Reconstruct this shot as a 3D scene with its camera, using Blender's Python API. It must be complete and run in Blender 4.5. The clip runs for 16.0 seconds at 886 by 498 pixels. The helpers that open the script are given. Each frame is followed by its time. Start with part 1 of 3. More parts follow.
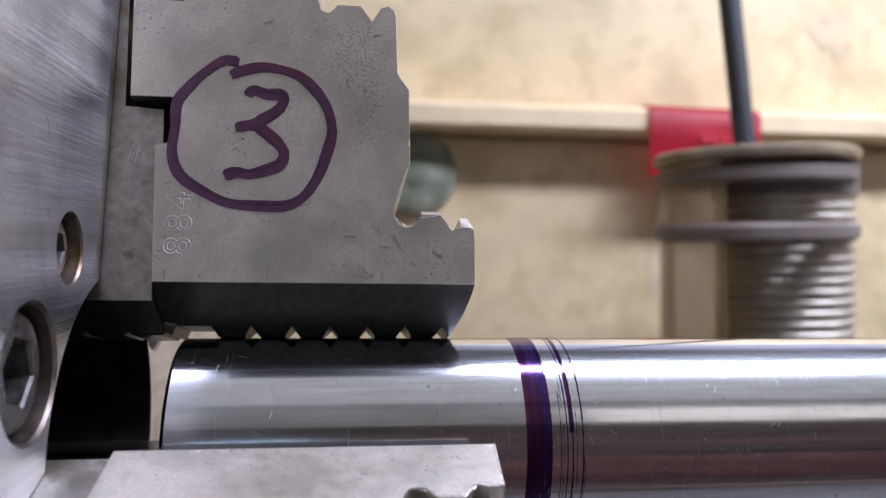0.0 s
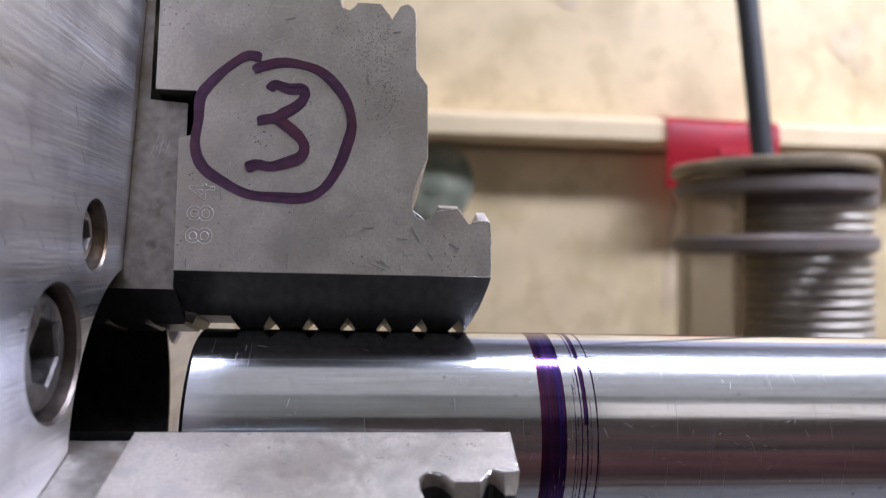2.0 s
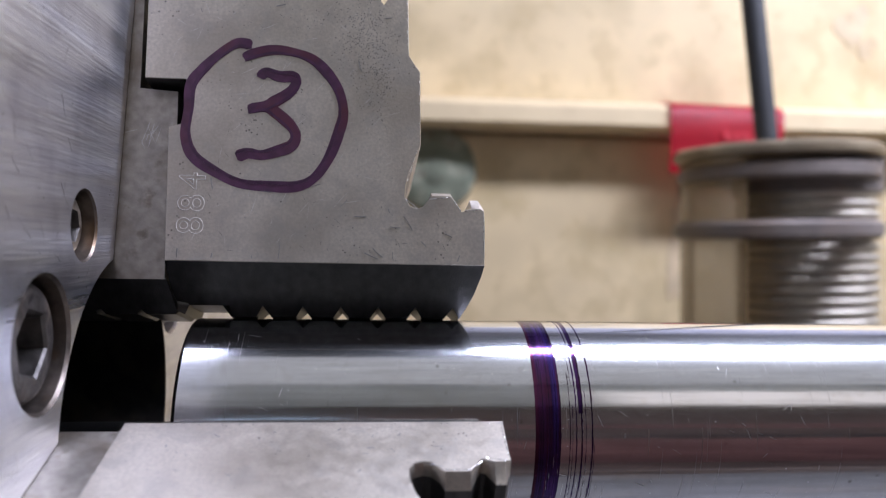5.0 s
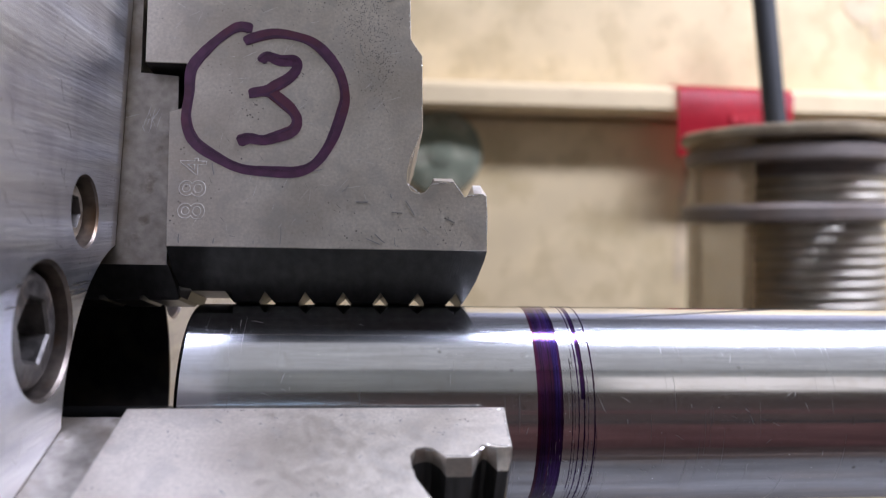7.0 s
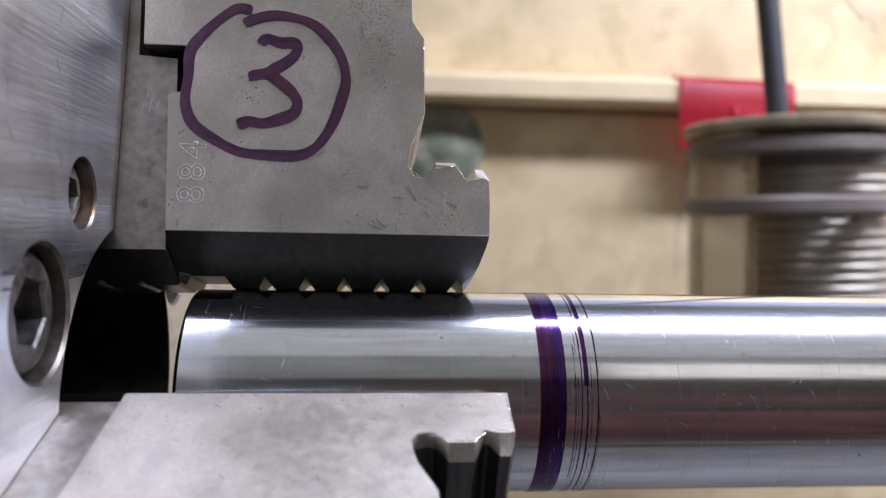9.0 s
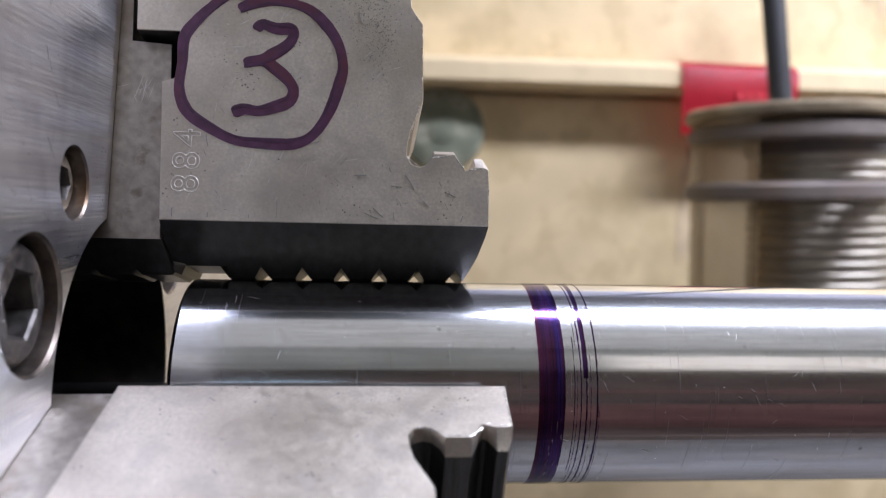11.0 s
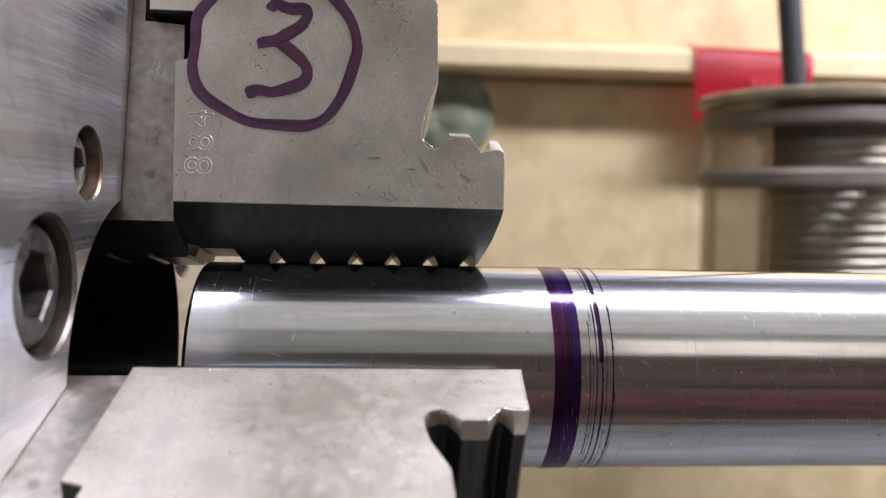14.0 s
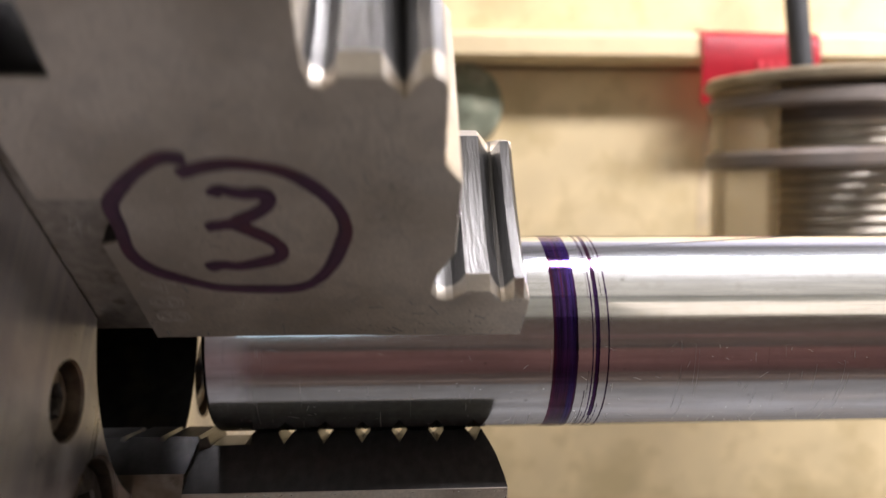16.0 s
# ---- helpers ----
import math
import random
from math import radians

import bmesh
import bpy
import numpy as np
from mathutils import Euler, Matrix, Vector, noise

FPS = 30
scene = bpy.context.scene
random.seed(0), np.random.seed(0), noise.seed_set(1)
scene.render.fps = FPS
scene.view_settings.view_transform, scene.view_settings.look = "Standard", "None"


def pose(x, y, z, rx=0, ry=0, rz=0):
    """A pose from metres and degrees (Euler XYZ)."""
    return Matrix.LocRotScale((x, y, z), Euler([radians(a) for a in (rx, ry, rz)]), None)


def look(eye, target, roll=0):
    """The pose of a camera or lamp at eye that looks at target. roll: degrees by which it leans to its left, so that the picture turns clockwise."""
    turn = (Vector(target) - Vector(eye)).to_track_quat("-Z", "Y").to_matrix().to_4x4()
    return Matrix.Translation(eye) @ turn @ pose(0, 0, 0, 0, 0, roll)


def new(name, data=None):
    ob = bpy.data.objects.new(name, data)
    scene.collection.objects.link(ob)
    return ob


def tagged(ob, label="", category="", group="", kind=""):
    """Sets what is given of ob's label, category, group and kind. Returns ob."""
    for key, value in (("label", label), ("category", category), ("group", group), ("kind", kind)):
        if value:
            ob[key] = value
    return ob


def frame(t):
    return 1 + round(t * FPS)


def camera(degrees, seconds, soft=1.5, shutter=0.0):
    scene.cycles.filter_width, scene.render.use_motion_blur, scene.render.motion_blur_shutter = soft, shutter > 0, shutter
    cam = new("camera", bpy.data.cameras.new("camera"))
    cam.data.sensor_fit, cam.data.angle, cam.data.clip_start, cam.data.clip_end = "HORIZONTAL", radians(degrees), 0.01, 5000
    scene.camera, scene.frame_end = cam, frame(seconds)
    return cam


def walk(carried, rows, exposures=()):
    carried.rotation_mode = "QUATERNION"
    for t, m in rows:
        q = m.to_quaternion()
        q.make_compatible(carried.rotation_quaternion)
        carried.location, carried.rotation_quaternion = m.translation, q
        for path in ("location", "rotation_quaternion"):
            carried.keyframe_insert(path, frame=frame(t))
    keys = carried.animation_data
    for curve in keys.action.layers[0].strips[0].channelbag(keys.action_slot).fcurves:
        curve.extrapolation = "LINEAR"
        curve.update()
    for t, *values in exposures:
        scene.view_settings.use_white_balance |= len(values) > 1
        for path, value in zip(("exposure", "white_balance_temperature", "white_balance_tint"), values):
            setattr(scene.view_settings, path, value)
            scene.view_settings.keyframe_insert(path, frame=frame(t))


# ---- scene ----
cam = camera(60.29, 16.0, soft=1.2, shutter=0.3)
cam.data.dof.use_dof = True
cam.data.dof.focus_distance = 0.091
cam.data.dof.aperture_fstop = 26.0
# seconds, eye in metres, tilt, lean and turn in degrees; the bar's axis is the world's x axis
ROWS = [
    (0.0, -0.00071, -0.09855, 0.02553, -0.64, -0.90, -7.42),
    (0.5, -0.00072, -0.09905, 0.02516, -0.21, -0.80, -7.03),
    (1.0, -0.00046, -0.09980, 0.02361, -0.28, -1.17, -6.96),
    (1.5, -0.00056, -0.09997, 0.02272, 0.42, -1.16, -6.45),
    (2.0, -0.00091, -0.09958, 0.02304, 0.32, -1.44, -6.23),
    (2.5, -0.00090, -0.09925, 0.02285, -0.06, -1.50, -6.12),
    (3.0, -0.00008, -0.10033, 0.02340, 0.04, -1.18, -6.19),
    (3.5, -0.00000, -0.09972, 0.02326, 0.00, -1.05, -6.07),
    (4.0, 0.00005, -0.09946, 0.02305, -0.09, -1.14, -6.04),
    (6.5, 0.00134, -0.09844, 0.02341, -1.64, -0.97, -5.53),
    (7.0, 0.00120, -0.09863, 0.02340, -1.87, -1.07, -5.35),
    (7.5, 0.00106, -0.09784, 0.02320, -2.15, -1.09, -5.28),
    (8.0, 0.00103, -0.09760, 0.02281, -2.23, -1.02, -5.30),
    (10.5, 0.00146, -0.09752, 0.02221, -3.07, -1.42, -5.33),
    (11.0, 0.00154, -0.09636, 0.02303, -3.55, -1.35, -5.24),
    (11.5, 0.00119, -0.09502, 0.02337, -4.15, -1.40, -5.29),
    (12.0, 0.00082, -0.09438, 0.02340, -4.33, -1.57, -5.41),
    (12.5, 0.00053, -0.09401, 0.02261, -3.99, -1.55, -5.31),
    (13.0, 0.00084, -0.09693, 0.02295, -2.98, -1.49, -5.25),
    (13.5, 0.00061, -0.09445, 0.02248, -3.77, -1.58, -4.89),
    (14.0, 0.00089, -0.09559, 0.02249, -4.55, -1.46, -4.58),
    (14.5, 0.00126, -0.09223, 0.02031, -5.90, -1.64, -4.32),
    (15.0, 0.00202, -0.09575, 0.02067, -5.55, -1.30, -4.59),
    (15.2, 0.00268, -0.09570, 0.02152, -5.49, -0.73, -4.53),
    (15.4, 0.00331, -0.09787, 0.02259, -5.42, -0.49, -4.39),
    (15.5, 0.00233, -0.09847, 0.02126, -5.21, -0.22, -4.10),
    (15.6, 0.00342, -0.09990, 0.02174, -5.23, -0.23, -4.07),
    (15.7, 0.00327, -0.09993, 0.02186, -5.25, -0.33, -3.91),
    (15.8, 0.00330, -0.10032, 0.02180, -5.21, -0.27, -3.80),
    (15.9, 0.00287, -0.09992, 0.02135, -5.20, -0.37, -3.78),
    (16.0, 0.00178, -0.10085, 0.01990, -5.05, -0.22, -3.70),
]
EXPOSURES = [(0.0, 0.0, 6250, 24), (8.0, 0.08, 6300, 23), (10.5, 0.12, 6400, 21), (12.0, 0.16, 6750, 21), (14.0, 0.22, 7000, 20), (15.0, 0.25, 7350, 18), (15.4, 0.20, 7500, 18), (15.7, 0.50, 7600, 19), (16.0, 0.64, 7650, 20)]
walk(cam, [(t, pose(x, y, z, 90 + a, b, c)) for t, x, y, z, a, b, c in ROWS], EXPOSURES)

# ---- light ----
world = bpy.data.worlds.new("world")
scene.world = world
world.use_nodes = True
world.node_tree.nodes["Background"].inputs[0].default_value = (0.9, 0.95, 1.0, 1)
world.node_tree.nodes["Background"].inputs[1].default_value = 0.10


def area(name, eye, target, sx, sy, watts, colour):
    data = bpy.data.lights.new(name, "AREA")
    data.shape, data.size, data.size_y, data.energy, data.color = "RECTANGLE", sx, sy, watts, colour
    ob = new(name, data)
    ob.matrix_world = look(eye, target)
    return ob


area("tube_light", (0.635, 0.045, 0.61), (0.635, 0.045, 0.0), 1.0, 0.10, 15.4, (0.85, 0.96, 1.15))
# unseen soft panel, added as fill for the workshop's general light
area("ceiling_fill", (0.45, -0.70, 1.49), (0.45, -0.70, 0.0), 2.2, 1.1, 2.8, (0.95, 1.0, 0.97))

# ---- materials ----
MM = 0.001


def mat(name, base, rough, metal=0.0, grain=(300, 0.12), stain=None, bump=None, stretch=(1, 1, 1), rough_var=0.08, spots=None, coat=0.0, smudge=None):
    """grain: scale, strength; stain and smudge: scale, colour, threshold, strength; bump: scale, strength; spots: scale, colour, size."""
    m = bpy.data.materials.new(name)
    m.use_nodes = True
    nt = m.node_tree
    N, L = nt.nodes, nt.links
    p = N["Principled BSDF"]
    p.inputs["Metallic"].default_value = metal
    p.inputs["Coat Weight"].default_value = coat
    co = N.new("ShaderNodeTexCoord")
    mp = N.new("ShaderNodeMapping")
    mp.inputs["Scale"].default_value = stretch
    L.new(co.outputs["Object"], mp.inputs[0])

    def tex(scale, detail=5.0, plain=False):
        n = N.new("ShaderNodeTexNoise")
        n.inputs["Scale"].default_value, n.inputs["Detail"].default_value = scale, detail
        L.new((co.outputs["Object"] if plain else mp.outputs[0]), n.inputs["Vector"])
        return n.outputs["Fac"]

    def mix(kind, fac, a, b):
        n = N.new("ShaderNodeMix")
        n.data_type, n.blend_type = "RGBA", kind
        for sock, val in ((n.inputs[0], fac), (n.inputs[6], a), (n.inputs[7], b)):
            if isinstance(val, (float, int)):
                sock.default_value = val
            elif isinstance(val, tuple):
                sock.default_value = (*val, 1)
            else:
                L.new(val, sock)
        return n.outputs[2]

    def ramp(src, lo, hi, a=0.0, b=1.0):
        n = N.new("ShaderNodeMapRange")
        n.inputs[1].default_value, n.inputs[2].default_value, n.inputs[3].default_value, n.inputs[4].default_value = lo, hi, a, b
        L.new(src, n.inputs[0])
        return n.outputs[0]

    g = tex(grain[0])
    dark = tuple(c * (1 - grain[1]) for c in base)
    light = tuple(min(1, c * (1 + grain[1])) for c in base)
    col = mix("MIX", ramp(g, 0.3, 0.7), dark, light)
    if stain:
        s = tex(stain[0], 7.0, True)
        col = mix("MIX", ramp(s, stain[2], stain[2] + 0.18, 0.0, stain[3]), col, stain[1])
    if smudge:
        s = tex(smudge[0], 9.0, True)
        col = mix("MIX", ramp(s, smudge[2], smudge[2] + 0.10, 0.0, smudge[3]), col, smudge[1])
    if spots:
        vo = N.new("ShaderNodeTexVoronoi")
        vo.inputs["Scale"].default_value = spots[0]
        L.new(co.outputs["Object"], vo.inputs["Vector"])
        a = ramp(vo.outputs["Distance"], spots[2], spots[2] + 0.08, 1.0, 0.0)
        b = ramp(tex(spots[0] * 0.16, 3.0, True), 0.54, 0.64)
        mul = N.new("ShaderNodeMath")
        mul.operation = "MULTIPLY"
        L.new(a, mul.inputs[0])
        L.new(b, mul.inputs[1])
        col = mix("MIX", mul.outputs[0], col, spots[1])
    L.new(col, p.inputs["Base Color"])
    r = tex(grain[0] * 0.4, 6.0)
    L.new(ramp(r, 0.3, 0.7, max(0.02, rough - rough_var), rough + rough_var), p.inputs["Roughness"])
    if bump:
        bn = N.new("ShaderNodeBump")
        bn.inputs["Strength"].default_value, bn.inputs["Distance"].default_value = bump[1], 0.0002
        L.new(tex(bump[0], 6.0), bn.inputs["Height"])
        L.new(bn.outputs[0], p.inputs["Normal"])
    return m


BAR = mat("polished_steel", (0.78, 0.79, 0.81), 0.12, 1.0, (900, 0.14), bump=(900, 0.030), stretch=(0.10, 1.6, 1.6), rough_var=0.045, stain=(120, (0.62, 0.60, 0.58), 0.55, 0.45), spots=(420, (0.36, 0.35, 0.33), 0.06), smudge=(900, (0.66, 0.65, 0.63), 0.55, 0.4))


def haze(m, rough, colour, share):
    """A wide soft sheen over a polished metal, as a fine grind gives it."""
    N, L = m.node_tree.nodes, m.node_tree.links
    p = N["Principled BSDF"]
    g = N.new("ShaderNodeBsdfAnisotropic")
    g.inputs["Color"].default_value, g.inputs["Roughness"].default_value = (*colour, 1), rough
    x = N.new("ShaderNodeMixShader")
    x.inputs[0].default_value = share
    L.new(p.outputs[0], x.inputs[1])
    L.new(g.outputs[0], x.inputs[2])
    L.new(x.outputs[0], N["Material Output"].inputs[0])


haze(BAR, 0.22, (0.80, 0.82, 0.82), 0.22)
JAW = mat("ground_jaw_steel", (0.635, 0.575, 0.49), 0.44, 0.95, (2600, 0.12), bump=(4200, 0.08), stretch=(1, 1, 1), rough_var=0.05, stain=(85, (0.385, 0.335, 0.27), 0.43, 0.62), spots=(1300, (0.16, 0.145, 0.13), 0.10), smudge=(260, (0.40, 0.375, 0.34), 0.52, 0.32))
# blackened finish of the bevels; serves as painted shade in gaps and under bases
OXIDE_SHADE = mat("blackened_shaded_jaw_steel", (0.070, 0.068, 0.064), 0.34, 0.8, (900, 0.2), bump=(5000, 0.14), stretch=(1, 0.02, 1), rough_var=0.06)
THREAD = mat("scored_step_steel", (0.11, 0.107, 0.102), 0.38, 0.9, (900, 0.3), bump=(4200, 0.5), stretch=(1, 0.02, 1), rough_var=0.06)
MASTER = mat("worn_jaw_base_steel", (0.37, 0.335, 0.29), 0.45, 0.9, (900, 0.2), bump=(900, 0.2), stain=(140, (0.24, 0.19, 0.14), 0.48, 0.7), smudge=(420, (0.15, 0.12, 0.09), 0.60, 0.6))
FACE = mat("scratched_chuck_steel", (0.90, 0.90, 0.97), 0.34, 1.0, (420, 0.10), bump=(1500, 0.45), stretch=(1, 0.10, 2.0), rough_var=0.07, stain=(110, (0.60, 0.59, 0.65), 0.46, 0.7), spots=(900, (0.32, 0.30, 0.29), 0.06))
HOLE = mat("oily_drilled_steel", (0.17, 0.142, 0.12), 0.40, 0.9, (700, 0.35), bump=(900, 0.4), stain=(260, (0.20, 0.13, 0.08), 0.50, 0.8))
# bore and slot walls: shade put into near-black steel, with brown stains
BORE = mat("shaded_bore_steel", (0.05, 0.047, 0.046), 0.40, 0.8, (500, 0.25), bump=(700, 0.2), stain=(150, (0.11, 0.09, 0.07), 0.5, 0.7))
RUSTY = mat("rusty_screw_steel", (0.52, 0.44, 0.34), 0.38, 0.85, (700, 0.4), bump=(800, 0.8), stain=(330, (0.10, 0.065, 0.04), 0.48, 0.85))
SOCKET = mat("greasy_socket_steel", (0.075, 0.068, 0.062), 0.36, 0.7, (700, 0.4), bump=(700, 0.7), stain=(300, (0.09, 0.08, 0.07), 0.52, 0.7))
SCREW = mat("oiled_screw_steel", (0.10, 0.088, 0.08), 0.42, 0.7, (600, 0.4), bump=(700, 1.0), stain=(260, (0.20, 0.15, 0.11), 0.50, 0.7), rough_var=0.14, smudge=(420, (0.03, 0.026, 0.023), 0.55, 0.8))
INK = mat("purple_marker_ink", (0.074, 0.022, 0.056), 0.38, 0.0, (900, 0.30), stain=(160, (0.10, 0.02, 0.03), 0.48, 0.8))
INK_EDGE = mat("dense_marker_ink", (0.056, 0.016, 0.046), 0.40, 0.0, (700, 0.4))
INK_BAR = mat("purple_marker_on_steel", (0.060, 0.022, 0.125), 0.14, 0.8, (260, 0.85), stretch=(9, 0.4, 0.4), stain=(70, (0.10, 0.022, 0.045), 0.50, 0.8), coat=0.15)
INK_RED = mat("reddish_marker_on_steel", (0.095, 0.020, 0.055), 0.15, 0.8, (260, 0.6), stretch=(9, 0.4, 0.4), coat=0.15)
INK_BLUE = mat("bluish_marker_on_steel", (0.060, 0.028, 0.18), 0.15, 0.8, (260, 0.6), stretch=(9, 0.4, 0.4), coat=0.15)
INK_DARK = mat("dense_marker_on_steel", (0.014, 0.008, 0.024), 0.15, 0.6, (260, 0.5), stretch=(9, 0.4, 0.4), coat=0.15)
STAMP = mat("stamped_edge_steel", (0.62, 0.60, 0.56), 0.40, 0.9)
CREAM = mat("cream_painted_sheet", (0.77, 0.605, 0.35), 0.45, 0.0, (18, 0.10), bump=(60, 0.3), stain=(17, (0.52, 0.40, 0.21), 0.49, 0.75), spots=(26, (0.36, 0.23, 0.10), 0.10), smudge=(48, (0.56, 0.42, 0.21), 0.53, 0.45))
# the wall's cream made lighter: the ledge's brighter light is put into its colour
LEDGE = mat("lit_cream_edge", (0.80, 0.635, 0.385), 0.42, 0.0, (22, 0.06), bump=(60, 0.2), stain=(30, (0.60, 0.45, 0.24), 0.58, 0.6))
STAIN = mat("dried_oil", (0.64, 0.50, 0.31), 0.5, 0.0, (60, 0.15), stain=(70, (0.52, 0.38, 0.20), 0.5, 0.6))
RED = mat("red_plastic", (0.62, 0.022, 0.040), 0.35, 0.0, (60, 0.10))
GREEN = mat("patinated_green_paint", (0.23, 0.25, 0.17), 0.8, 0.0, (60, 0.35), bump=(90, 0.5), stain=(60, (0.40, 0.38, 0.28), 0.45, 0.75), smudge=(130, (0.14, 0.13, 0.09), 0.56, 0.7))
DARK = mat("dark_painted_metal", (0.22, 0.185, 0.16), 0.6, 0.3, (80, 0.2), stain=(40, (0.16, 0.10, 0.06), 0.5, 0.5))
CAP = mat("aged_brass_rim", (0.40, 0.32, 0.21), 0.40, 0.6, (80, 0.25), stain=(40, (0.10, 0.07, 0.05), 0.5, 0.6))
RIB = mat("ribbed_bright_metal", (0.60, 0.55, 0.46), 0.54, 1.0, (60, 0.15), stain=(50, (0.36, 0.30, 0.20), 0.52, 0.5))
SLEEVE = mat("amber_clear_plastic", (0.42, 0.29, 0.15), 0.2, 0.0, (40, 0.1))
SLEEVE.node_tree.nodes["Principled BSDF"].inputs["Alpha"].default_value = 0.5
BLACK = mat("black_rubber", (0.016, 0.016, 0.016), 0.6, 0.0, (90, 0.3))
PLASTER = mat("pale_workshop_wall", (0.76, 0.80, 0.78), 0.8, 0.0, (3, 0.08))
WINDOW = bpy.data.materials.new("daylight_pane")
WINDOW.use_nodes = True
WINDOW.node_tree.nodes["Principled BSDF"].inputs["Emission Color"].default_value = (0.45, 0.78, 1.0, 1)
WINDOW.node_tree.nodes["Principled BSDF"].inputs["Emission Strength"].default_value = 1.3
GREYWALL = mat("grey_lilac_wall", (0.42, 0.41, 0.46), 0.8, 0.0, (3, 0.12))
BRIGHT = bpy.data.materials.new("bright_window_pane")
BRIGHT.use_nodes = True
BRIGHT.node_tree.nodes["Principled BSDF"].inputs["Emission Color"].default_value = (1.0, 0.97, 0.88, 1)
BRIGHT.node_tree.nodes["Principled BSDF"].inputs["Emission Strength"].default_value = 0.62
CEILING = mat("dark_workshop_ceiling", (0.07, 0.075, 0.08), 0.8, 0.0, (3, 0.08))
REDDISH = mat("red_brown_workshop_panel", (0.25, 0.12, 0.105), 0.7, 0.0, (3, 0.25), stain=(4, (0.16, 0.08, 0.07), 0.5, 0.7))
BROWN = mat("brown_workshop_panel", (0.125, 0.088, 0.070), 0.7, 0.0, (3, 0.25), stain=(2.5, (0.20, 0.12, 0.10), 0.52, 0.7))
HOUSING = mat("dark_housing_paint", (0.07, 0.068, 0.066), 0.4, 0.2, (12, 0.15), stain=(7, (0.16, 0.12, 0.09), 0.52, 0.6))
TRAY = mat("oily_tray_sheet", (0.11, 0.105, 0.10), 0.5, 0.1, (12, 0.2), stain=(7, (0.16, 0.12, 0.09), 0.52, 0.6))


# ---- mesh helpers ----
def mesh_of(name, bm, material, smooth=None):
    bmesh.ops.recalc_face_normals(bm, faces=bm.faces[:])
    me = bpy.data.meshes.new(name)
    bm.to_mesh(me)
    bm.free()
    me.materials.append(material)
    if smooth is not None:
        me.polygons.foreach_set("use_smooth", [True] * len(me.polygons))
        me.set_sharp_from_angle(angle=radians(smooth))
    return me


def part(name, bm, material, parent, label="", smooth=None):
    ob = new(name, mesh_of(name, bm, material, smooth) if not isinstance(bm, bpy.types.Mesh) else bm)
    ob.parent = parent
    if label:
        tagged(ob, label)
    return ob


def box_bm(x0, x1, y0, y1, z0, z1, bev=0.0):
    bm = bmesh.new()
    bmesh.ops.create_cube(bm, size=1, matrix=Matrix.Translation(((x0 + x1) / 2, (y0 + y1) / 2, (z0 + z1) / 2)) @ Matrix.Diagonal((x1 - x0, y1 - y0, z1 - z0, 1)))
    if bev:
        bmesh.ops.bevel(bm, geom=bm.edges[:], offset=bev, segments=2, affect="EDGES", profile=0.5)
    return bm


def lathe_bm(prof, seg=96, axis="x", bm=None, closed=False):
    """Turns a profile of (along, radius) about the x or z axis."""
    bm = bm or bmesh.new()
    rings = []
    for a, r in prof:
        ring = []
        for k in range(seg):
            c, s = math.cos(2 * math.pi * k / seg), math.sin(2 * math.pi * k / seg)
            ring.append(bm.verts.new((a, r * c, r * s) if axis == "x" else (r * c, r * s, a)))
        rings.append(ring)
    pairs = list(zip(rings, rings[1:])) + ([(rings[-1], rings[0])] if closed else [])
    for u, w in pairs:
        for k in range(seg):
            bm.faces.new((u[k], u[(k + 1) % seg], w[(k + 1) % seg], w[k]))
    if not closed:
        bm.faces.new(rings[0])
        bm.faces.new(rings[-1])
    return bm


def cut(bm, cutters, material, name, smooth=None, inner=None):
    """The mesh of bm less each of the cutters."""
    base = bpy.data.objects.new("base", mesh_of("base", bm, material))
    scene.collection.objects.link(base)
    tools = []
    for c in cutters:
        c, own = c if isinstance(c, tuple) else (c, inner or material)
        t = bpy.data.objects.new("tool", mesh_of("tool", c, own))
        scene.collection.objects.link(t)
        md = base.modifiers.new("cut", "BOOLEAN")
        md.operation, md.object, md.solver, md.material_mode = "DIFFERENCE", t, "EXACT", "TRANSFER"
        tools.append(t)
    dg = bpy.context.evaluated_depsgraph_get()
    me = bpy.data.meshes.new_from_object(base.evaluated_get(dg))
    me.name = name
    for o in (base, *tools):
        bpy.data.objects.remove(o)
    if smooth is not None:
        me.polygons.foreach_set("use_smooth", [True] * len(me.polygons))
        me.set_sharp_from_angle(angle=radians(smooth))
    return me


def loft_bm(sections, pick=None):
    """Sections of (s, [(x, r), ...]) with as many points each: joined along s, which points to -y. pick: the material slot of a strip."""
    bm = bmesh.new()
    rings = [[bm.verts.new((x * MM, -s * MM, r * MM)) for x, r in pts] for s, pts in sections]
    for i, (u, w) in enumerate(zip(rings, rings[1:])):
        n = len(u)
        inner = max(abs(sections[i][0]), abs(sections[i + 1][0]))
        for k in range(n):
            f = bm.faces.new((u[k], u[(k + 1) % n], w[(k + 1) % n], w[k]))
            if pick:
                f.material_index = pick(inner, k)
    bm.faces.new(rings[0])
    bm.faces.new(rings[-1])
    return bm


# ---- the setting ----
def wall(name, x0, x1, y0, y1, z0, z1, material, label, bev=0.0):
    return tagged(new(name, mesh_of(name, box_bm(x0, x1, y0, y1, z0, z1, bev), material)), label, kind="structure")


